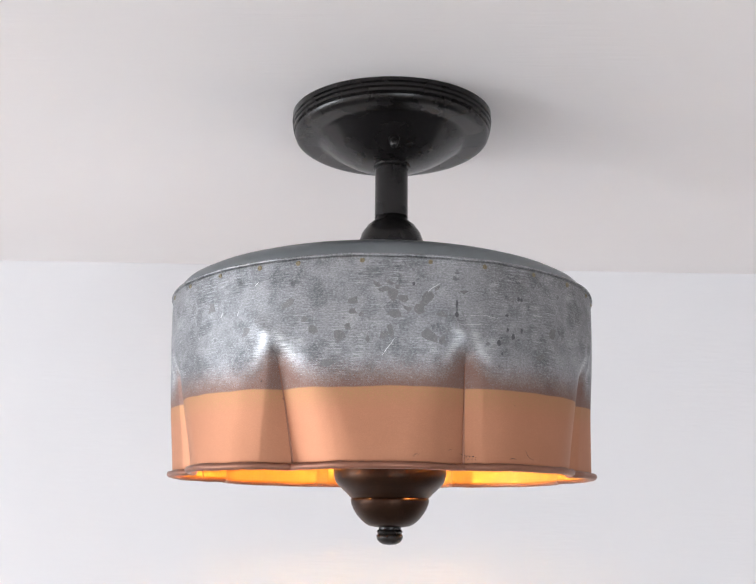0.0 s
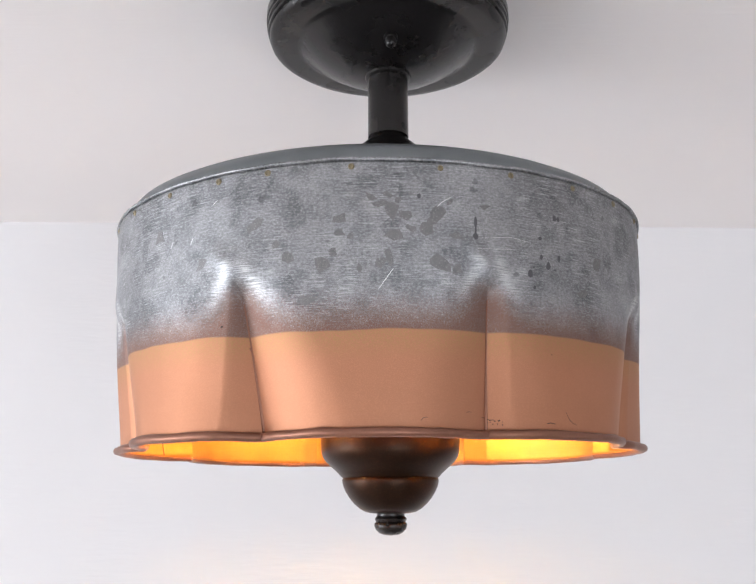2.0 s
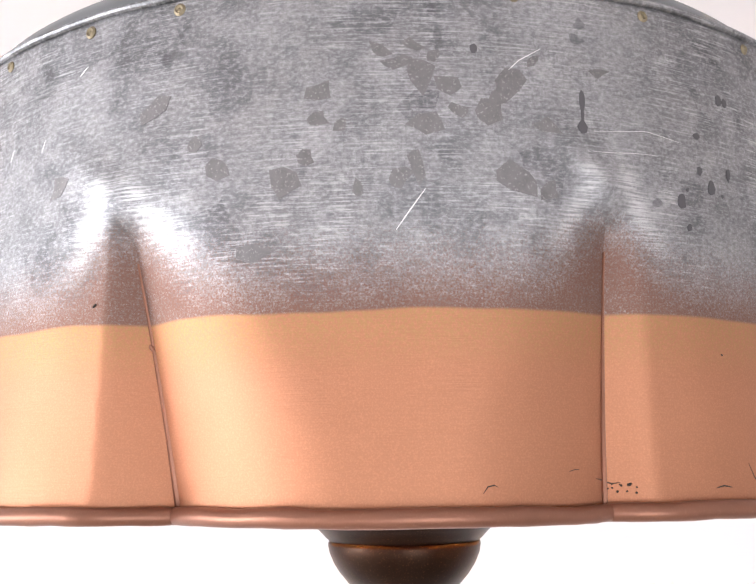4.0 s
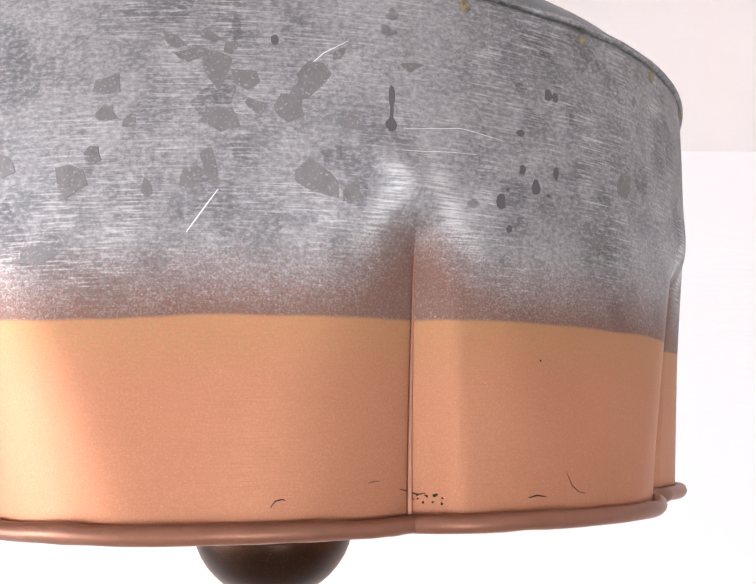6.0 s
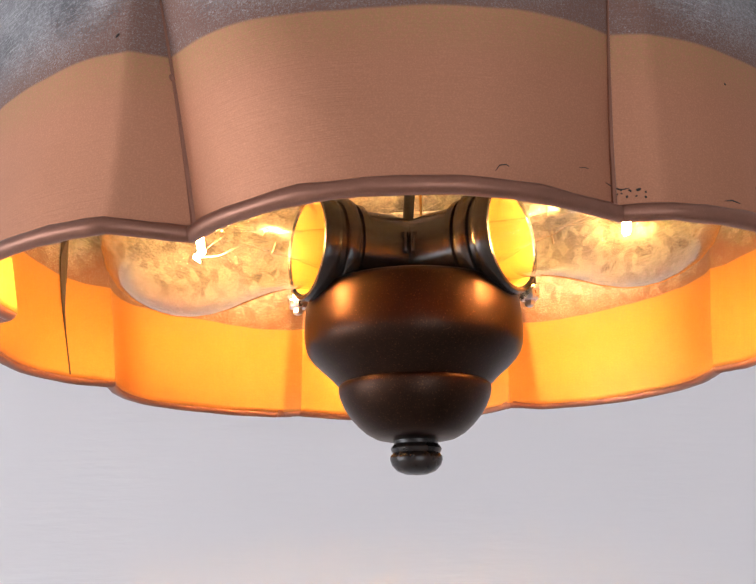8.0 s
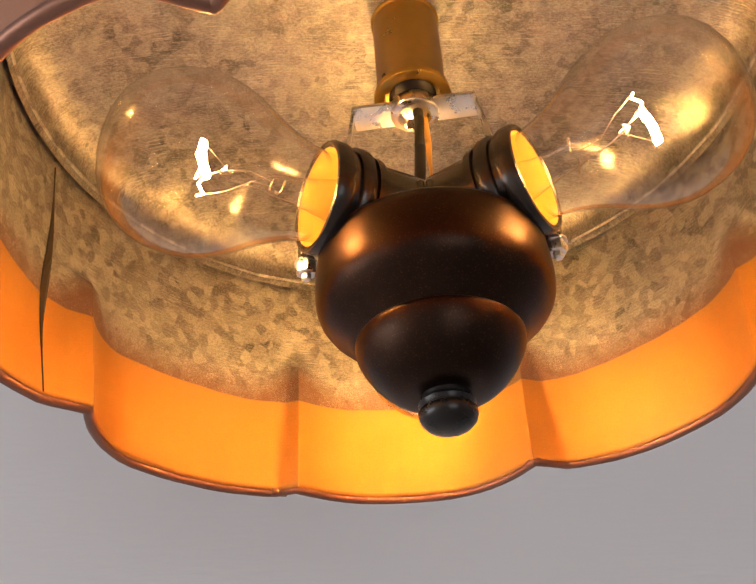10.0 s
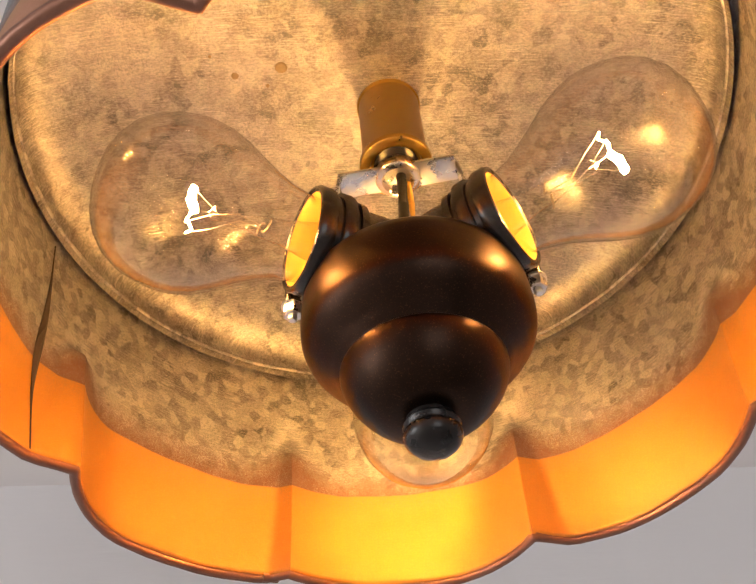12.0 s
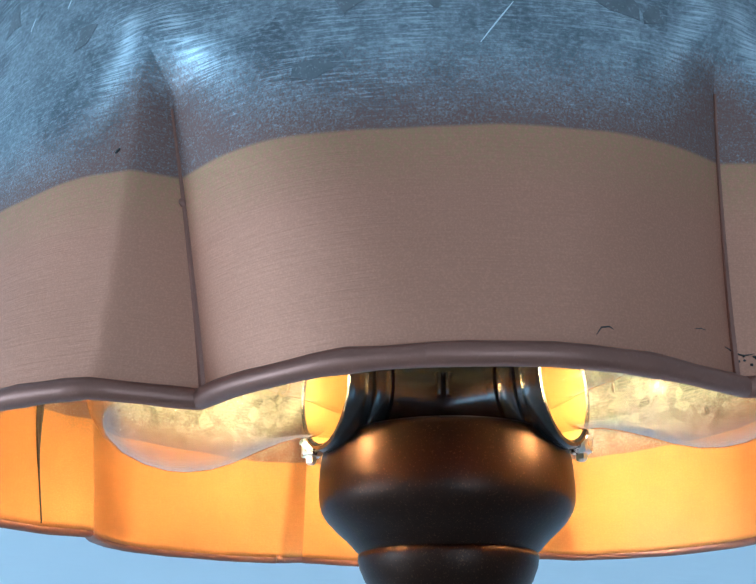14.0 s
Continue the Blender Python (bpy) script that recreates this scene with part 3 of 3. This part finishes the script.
for k in range(11):
    a, z = -69.4 + 0.24 * k + 0.12 * math.sin(k * 2.3), 2.1648 + 0.0007 * math.sin(k * 1.9) + 0.0004 * (k % 3)
    mark("rust_crust", [(a, z), (a + 0.16, z + 0.0003 * math.cos(k))], 0.00022 + 0.00010 * (k % 2), CHIP, "dark corroded fleck beside the crease")
mark("crease_nick", [(-114.2, 2.1992), (-113.9, 2.1976)], 0.00075, COPPER, "small nick on the crease")
mark("scratch", [(-71.8, 2.2446), (-66.5, 2.2462), (-62.0, 2.2450)], 0.00007, BRIGHT, "fine bright scratch")
mark("scratch", [(-72.6, 2.2395), (-65.0, 2.2408)], 0.00007, BRIGHT, "fine bright scratch")


def blotch(deg, z, wide, tall, tilt=0.0, corners=7, rough=0.45, material=PATCH):
    """A dull crystal patch on the zinc: a thin irregular flake lying on the sheet."""
    bm = bmesh.new()
    ring = []
    for k in range(corners):
        a = 2 * math.pi * k / corners
        f = 1 + rough * (random.random() * 2 - 1)
        x, y = wide / 2 * f * math.cos(a), tall / 2 * f * math.sin(a)
        xr, yr = x * math.cos(tilt) - y * math.sin(tilt), x * math.sin(tilt) + y * math.cos(tilt)
        ring.append((deg + math.degrees(xr / 0.148), z + yr))
    mid = bm.verts.new(on_sheet(deg, z, 0.00012))
    top = [bm.verts.new(on_sheet(a, b, 0.00010)) for a, b in ring]
    low = [bm.verts.new(on_sheet(a, b, -0.0001)) for a, b in ring]
    for k in range(corners):
        n = (k + 1) % corners
        bm.faces.new((mid, top[k], top[n]))
        bm.faces.new((top[k], low[k], low[n], top[n]))
    return part("zinc_patch", bm, material, shade)


for deg, z, w, t, tilt in ((-93.9, 2.2440, 0.0034, 0.0022, 0.9), (-89.3, 2.2585, 0.0062, 0.0030, 0.2), (-86.0, 2.2600, 0.0050, 0.0022, 0.5), (-84.6, 2.2530, 0.0046, 0.0062, 0.9),
                           (-84.0, 2.2475, 0.0044, 0.0028, -0.5), (-80.4, 2.2510, 0.0040, 0.0058, -0.9), (-77.4, 2.2600, 0.0040, 0.0022, 0.7), (-96.9, 2.2370, 0.0034, 0.0030, 0.2),
                           (-92.6, 2.2300, 0.0022, 0.0034, 0.1), (-107.0, 2.2420, 0.0036, 0.0026, 0.6), (-76.0, 2.2300, 0.0040, 0.0050, -0.6), (-71.0, 2.2590, 0.0050, 0.0024, 0.2), (-95.7, 2.2521, 0.0060, 0.0045, 0.1), (-95.9, 2.2455, 0.0050, 0.0032, 0.3), (-90.6, 2.2612, 0.0045, 0.0048, 0.6), (-88.0, 2.2628, 0.0052, 0.0030, -0.3),
                           (-87.3, 2.2560, 0.0090, 0.0080, 0.4), (-86.7, 2.2440, 0.0075, 0.0042, 0.3), (-81.3, 2.2470, 0.0085, 0.0055, 0.2), (-79.4, 2.2540, 0.0070, 0.0090, -0.7),
                           (-76.3, 2.2446, 0.0062, 0.0042, -0.4), (-79.1, 2.2322, 0.0120, 0.0062, -0.1), (-89.0, 2.2318, 0.0060, 0.0042, 0.4), (-87.6, 2.2352, 0.0036, 0.0080, 0.2),
                           (-98.7, 2.2316, 0.0070, 0.0080, 0.7), (-104.8, 2.2362, 0.0060, 0.0050, 0.2), (-101.3, 2.2165, 0.0080, 0.0040, 0.0), (-111.0, 2.2520, 0.0070, 0.0050, 0.5),
                           (-122.0, 2.2380, 0.0080, 0.0050, 0.4), (-134.0, 2.2560, 0.0070, 0.0060, 0.2), (-46.0, 2.2420, 0.0080, 0.0060, 0.6), (-50.0, 2.2250, 0.0070, 0.0050, 0.3)):
    blotch(deg, z, w, t, tilt)
for deg, z, w, t in ((-57.0, 2.2584, 0.0022, 0.0026), (-56.2, 2.2582, 0.0018, 0.0026), (-60.3, 2.2477, 0.0022, 0.0018), (-60.0, 2.2392, 0.0018, 0.0026), (-58.5, 2.2354, 0.0024, 0.0036),
                     (-56.1, 2.2396, 0.0015, 0.0034), (-62.3, 2.2310, 0.0026, 0.0038), (-61.4, 2.2250, 0.0015, 0.0018), (-57.0, 2.2340, 0.0009, 0.0011), (-61.6, 2.2340, 0.0009, 0.0010),
                     (-82.6, 2.2621, 0.0018, 0.0022), (-72.8, 2.2515, 0.0016, 0.0050), (-72.9, 2.2453, 0.0024, 0.0040), (-72.85, 2.2485, 0.0008, 0.0040)):
    blotch(deg, z, w, t, 0.0, 10, 0.2, PIT)["label"] = "dark pit in the zinc"

# dark spots on the crown's underside
for x, y, w in ((-0.0595, -0.019, 0.0017), (-0.0395, -0.022, 0.0028), (-0.0460, -0.0135, 0.0009), (-0.0690, -0.0290, 0.0008)):
    h = 2.3035 - 0.0014 - 0.0022 * (math.hypot(x, y) / 0.09) ** 2
    part("crown_stain", lathe([(0, 0.0003), (w, 0.0003), (w * 0.8, -0.0003), (0, -0.0004)], 9, m=pose(x, y, h, 0, 0, 40)), SOLDER, crown, "dark spot in the zinc")

# inside: brass tube, bracket, cord
tube_in = part("inner_tube", lathe([(0, 2.3035), (0.0142, 2.3035), (0.0142, 2.3020), (0.0135, 2.3012), (0.0135, 2.2612), (0.0139, 2.2604), (0.0150, 2.2596), (0.0153, 2.2582), (0.0150, 2.2568), (0.0141, 2.2562), (0.0112, 2.2562), (0.0104, 2.2590), (0, 2.2590)], 64, (AX, AY)), BRASS, lamp, "aged brass tube")
thread = []
for k in range(7):
    thread += [(0.0088, 2.2585 - 0.0009 * k), (0.0094, 2.25805 - 0.0009 * k)]
part("threaded_nipple", lathe([(0.0060, 2.2590)] + thread + [(0.0060, 2.2525)], 40, (AX, AY)), BRONZE, tube_in, "dark threaded nipple")


# flat zinc bracket: a plate with a collared hole and two thin bent legs
turn = pose(AX, AY, 2.2502, 0, 2.4, -11)
bracket = part("bracket", box(0.0480, 0.0122, 0.0016, turn, 0.0005, 2), STEEL, lamp, "flat zinc-plated steel bracket")
part("collar", lathe([(0.0056, 0.0030), (0.0084, 0.0034), (0.0092, 0.0024), (0.0092, -0.0022), (0.0084, -0.0030), (0.0066, -0.0032), (0.0058, -0.0024), (0.0056, 0.0030)], 40, m=turn), STEEL, bracket)
for s in (-1, 1):
    top, foot = Vector((s * 0.0238, -0.004 * s, 2.2500)), Vector((s * 0.0300, -0.0040, 2.2050))
    d, mid = foot - top, (top + foot) / 2
    m = Matrix.Translation((mid.x + AX, mid.y + AY, mid.z)) @ Euler((0, -math.atan2(d.z, d.x), 0)).to_matrix().to_4x4()
    part("bracket_leg", box(d.length + 0.001, 0.0050, 0.0011, m, 0.0004, 1), STEEL, bracket)
part("cord", tube([(AX + 0.001, AY, 2.262), (AX + 0.0012, AY - 0.001, 2.245), (AX + 0.0005, AY - 0.001, 2.230), (AX - 0.001, AY, 2.210), (AX - 0.001, AY, 2.195)], 0.0021, 10), CORD, lamp, "thin black cord")
part("cord", tube([(AX + 0.0038, AY + 0.003, 2.262), (AX + 0.0042, AY + 0.003, 2.235), (AX + 0.004, AY + 0.003, 2.195)], 0.0014, 10), LINER_LIT, lamp, "thin pale cord, coloured as lit by the bulbs")

# three-way socket cluster
Z_SOCK = 2.1925
SOCKET_DIRS = [-154.5, -35.5, 85.0]
cluster = part("socket_hub", lathe([(0, 2.2045), (0.010, 2.2045), (0.0145, 2.2020), (0.0160, 2.196), (0.0160, 2.180), (0, 2.180)], 40, (AX, AY)), BAKELITE, lamp, "black bakelite hub of the socket cluster")


def outward(deg, z=Z_SOCK):
    """Local axes with z pointing out along a socket."""
    return Matrix.Translation((AX, AY, z)) @ Euler((0, 0, radians(deg))).to_matrix().to_4x4() @ pose(-0.0028, 0, 0, 0, 90, 0)


def make_socket(deg, tang):
    m = outward(deg)
    body = part("socket", lathe([(0, 0.002), (0.0150, 0.002), (0.0158, 0.014), (0.0160, 0.0270), (0.0176, 0.0274), (0.0178, 0.0300), (0.0166, 0.0304), (0.0166, 0.0318),
                                 (0.0190, 0.0322), (0.0193, 0.0332), (0.0193, 0.0362), (0.0188, 0.0368), (0.0178, 0.0370), (0.0178, 0.0388), (0.0192, 0.0394), (0.0196, 0.0406),
                                 (0.0196, 0.0440), (0.0190, 0.0452), (0.0180, 0.0455), (0.0176, 0.0450), (0.0170, 0.0446)], 56, m=m), BAKELITE, lamp, "black bakelite bulb socket with ridged collar")
    part("lining", lathe([(0.0171, 0.0447), (0.0164, 0.0430), (0.0158, 0.0300), (0.0150, 0.0280), (0, 0.0280)], 48, m=m), LINER_LIT, body, "pale lining with the bulb's glow put into its colour")
    # strap and hex nut under the mouth
    rot = Euler((0, 0, radians(deg))).to_matrix().to_4x4()
    base = Matrix.Translation((AX, AY, 0)) @ rot
    part("socket_strap", box(0.0052, 0.0030, 0.0150, base @ pose(0.0376, tang, Z_SOCK - 0.0050), 0.0006, 1), BAKELITE, body)
    washer = lathe([(0, 0.0004), (0.0040, 0.0004), (0.0040, -0.0006), (0, -0.0006)], 24, m=base @ pose(0.0376, tang, Z_SOCK - 0.0124))
    part("washer", washer, STEEL, body, "zinc-plated washer")
    hexa = lathe([(0, 0.0), (0.0036, 0.0), (0.0036, -0.0036), (0.0031, -0.0042), (0.0018, -0.0042), (0.0018, -0.0060), (0.0012, -0.0066), (0, -0.0066)], 6, m=base @ pose(0.0376, tang, Z_SOCK - 0.0130, 0, 0, 14))
    part("hex_nut", hexa, STEEL, body, "zinc-plated hexagon nut")
    return body


for deg, tang in zip(SOCKET_DIRS, (-0.0205, 0.0205, -0.0205)):
    make_socket(deg, tang)
# clip plates between neighbouring sockets
for d0, d1 in zip(SOCKET_DIRS, SOCKET_DIRS[1:] + [SOCKET_DIRS[0] + 360]):
    mid = (d0 + d1) / 2 if d1 > d0 else (d0 + d1 + 360) / 2
    rot = Matrix.Translation((AX, AY, 0)) @ Euler((0, 0, radians(mid))).to_matrix().to_4x4()
    bms = [box(0.0022, 0.0105, 0.0085, rot @ pose(0.0168, s * 0.0052, Z_SOCK + 0.001, 0, 0, s * 27), 0.0006, 1) for s in (-1, 1)]
    part("socket_clip", join(*bms), BAKELITE, cluster)

# bell and knob
bell = part("bell", lathe([
    (0, 2.1797), (0.0330, 2.1797), (0.0358, 2.1793), (0.0376, 2.1783), (0.0387, 2.1766), (0.0393, 2.1738), (0.0397, 2.1700), (0.0399, 2.1650), (0.0398, 2.1618), (0.0395, 2.1594), (0.0387, 2.1570), (0.0370, 2.1545),
    (0.0342, 2.1517), (0.0314, 2.1493), (0.0294, 2.1474), (0.0284, 2.1462), (0.0275, 2.1455), (0.0271, 2.1450), (0.0275, 2.1444), (0.0275, 2.1434), (0.0270, 2.1408), (0.0254, 2.1372), (0.0232, 2.1338), (0.0206, 2.1308), (0.0175, 2.1281), (0.0142, 2.1263), (0.0105, 2.1256), (0.0075, 2.1254), (0, 2.1254)], 112, (AX, AY)),
    BELL, lamp, "turned copper-bronze bell under the sockets")
part("knob", lathe([(0, 2.1260), (0.0080, 2.1260), (0.0078, 2.1242), (0.0084, 2.1236), (0.0091, 2.1226), (0.0086, 2.1214), (0.0083, 2.1210), (0.0092, 2.1200), (0.0093, 2.1188), (0.0086, 2.1168), (0.0068, 2.1149), (0.0040, 2.1138), (0, 2.1134)], 48, (AX, AY)), BRONZE, bell, "small dark turned knob")


# bulbs
def make_bulb(deg, twist, swing, lift):
    """A bulb sits a little askew in its socket: swing sideways and lift, in degrees."""
    m = outward(deg) @ pose(0, 0, 0.036) @ Euler((0, radians(-lift), 0)).to_matrix().to_4x4() @ Euler((radians(-swing), 0, 0)).to_matrix().to_4x4() @ pose(0, 0, -0.036)
    prof = [(0.0148, 0.0330), (0.0150, 0.0410), (0.0156, 0.0470), (0.0170, 0.0530), (0.0196, 0.0590), (0.0230, 0.0655), (0.0263, 0.0715), (0.0287, 0.0778), (0.0299, 0.0840),
            (0.0299, 0.0895), (0.0287, 0.0960), (0.0263, 0.1022), (0.0225, 0.1076), (0.0170, 0.1120), (0.0105, 0.1147), (0.0045, 0.1158), (0, 0.1160)]
    glass = part("bulb", lathe(prof, 64, m=m), GLASS, lamp, "lit clear glass light bulb")
    rod = part("glass_mount", lathe([(0, 0.030), (0.0085, 0.030), (0.0072, 0.040), (0.0046, 0.052), (0.0040, 0.060), (0.0028, 0.064), (0.0021, 0.072), (0.0024, 0.0745), (0.0030, 0.0765), (0, 0.0785)], 20, m=m), GLASS, glass)
    tw = m @ Euler((0, 0, radians(twist))).to_matrix().to_4x4()
    # filament: a coiled bright wire slung on its supports, its glare put into extra thickness
    a, b = Vector((-0.0125, 0.0030, 0.0838)), Vector((0.0125, 0.0030, 0.0838))
    run = []
    for k in range(61):
        ph = k * 2.2
        run.append(tw @ (a.lerp(b, k / 60) + Vector((0, 0.00030 * math.cos(ph), 0.00030 * math.sin(ph) + 0.0008 * math.sin(k / 60 * math.pi)))))
    part("filament", tube(run, 0.0012, 8), FILAMENT, glass, "white-hot coiled filament, thickened for its glare")
    # thinner ends, bent back over the supports
    for e, q in ((a, -1), (b, 1)):
        bend = [e, Vector((q * 0.0105, -0.0010, 0.0852)), Vector((q * 0.0098, -0.0045, 0.0826)), Vector((q * 0.0060, -0.0075, 0.0838))]
        arm = [tw @ (p.lerp(n, k / 5) + Vector((0.00016 * math.cos(k * 2.5), 0, 0.00016 * math.sin(k * 2.5)))) for p, n in zip(bend, bend[1:]) for k in range(6)]
        part("filament_end", tube(arm, 0.00036, 5), LEAD, glass, "glowing bent filament end")
        part("lead_wire", tube([tw @ Vector(p) for p in ((q * 0.0018, 0, 0.060), (q * 0.0035, 0.001, 0.068), (q * 0.0075, -0.003, 0.076), bend[3])], 0.00018, 6), WIRE, glass)
        part("support_wire", tube([tw @ Vector((0, 0, 0.0745)), tw @ e], 0.00012, 5), WIRE, glass)
    for s in (-1, 1):
        hook = [tw @ Vector((s * (0.0040 + 0.0030 * math.sin(k / 8 * math.pi)), 0.002 * s + 0.0022 * math.cos(k / 8 * math.pi), 0.058 + 0.0018 * k / 8)) for k in range(9)]
        part("wire_hook", tube(hook, 0.0004, 6), WIRE, glass)
    return glass


for deg, twist, swing, lift in zip(SOCKET_DIRS, (22, -22, 10), (-2, 4, 0), (1, 7, 0)):
    make_bulb(deg, twist, swing, lift)
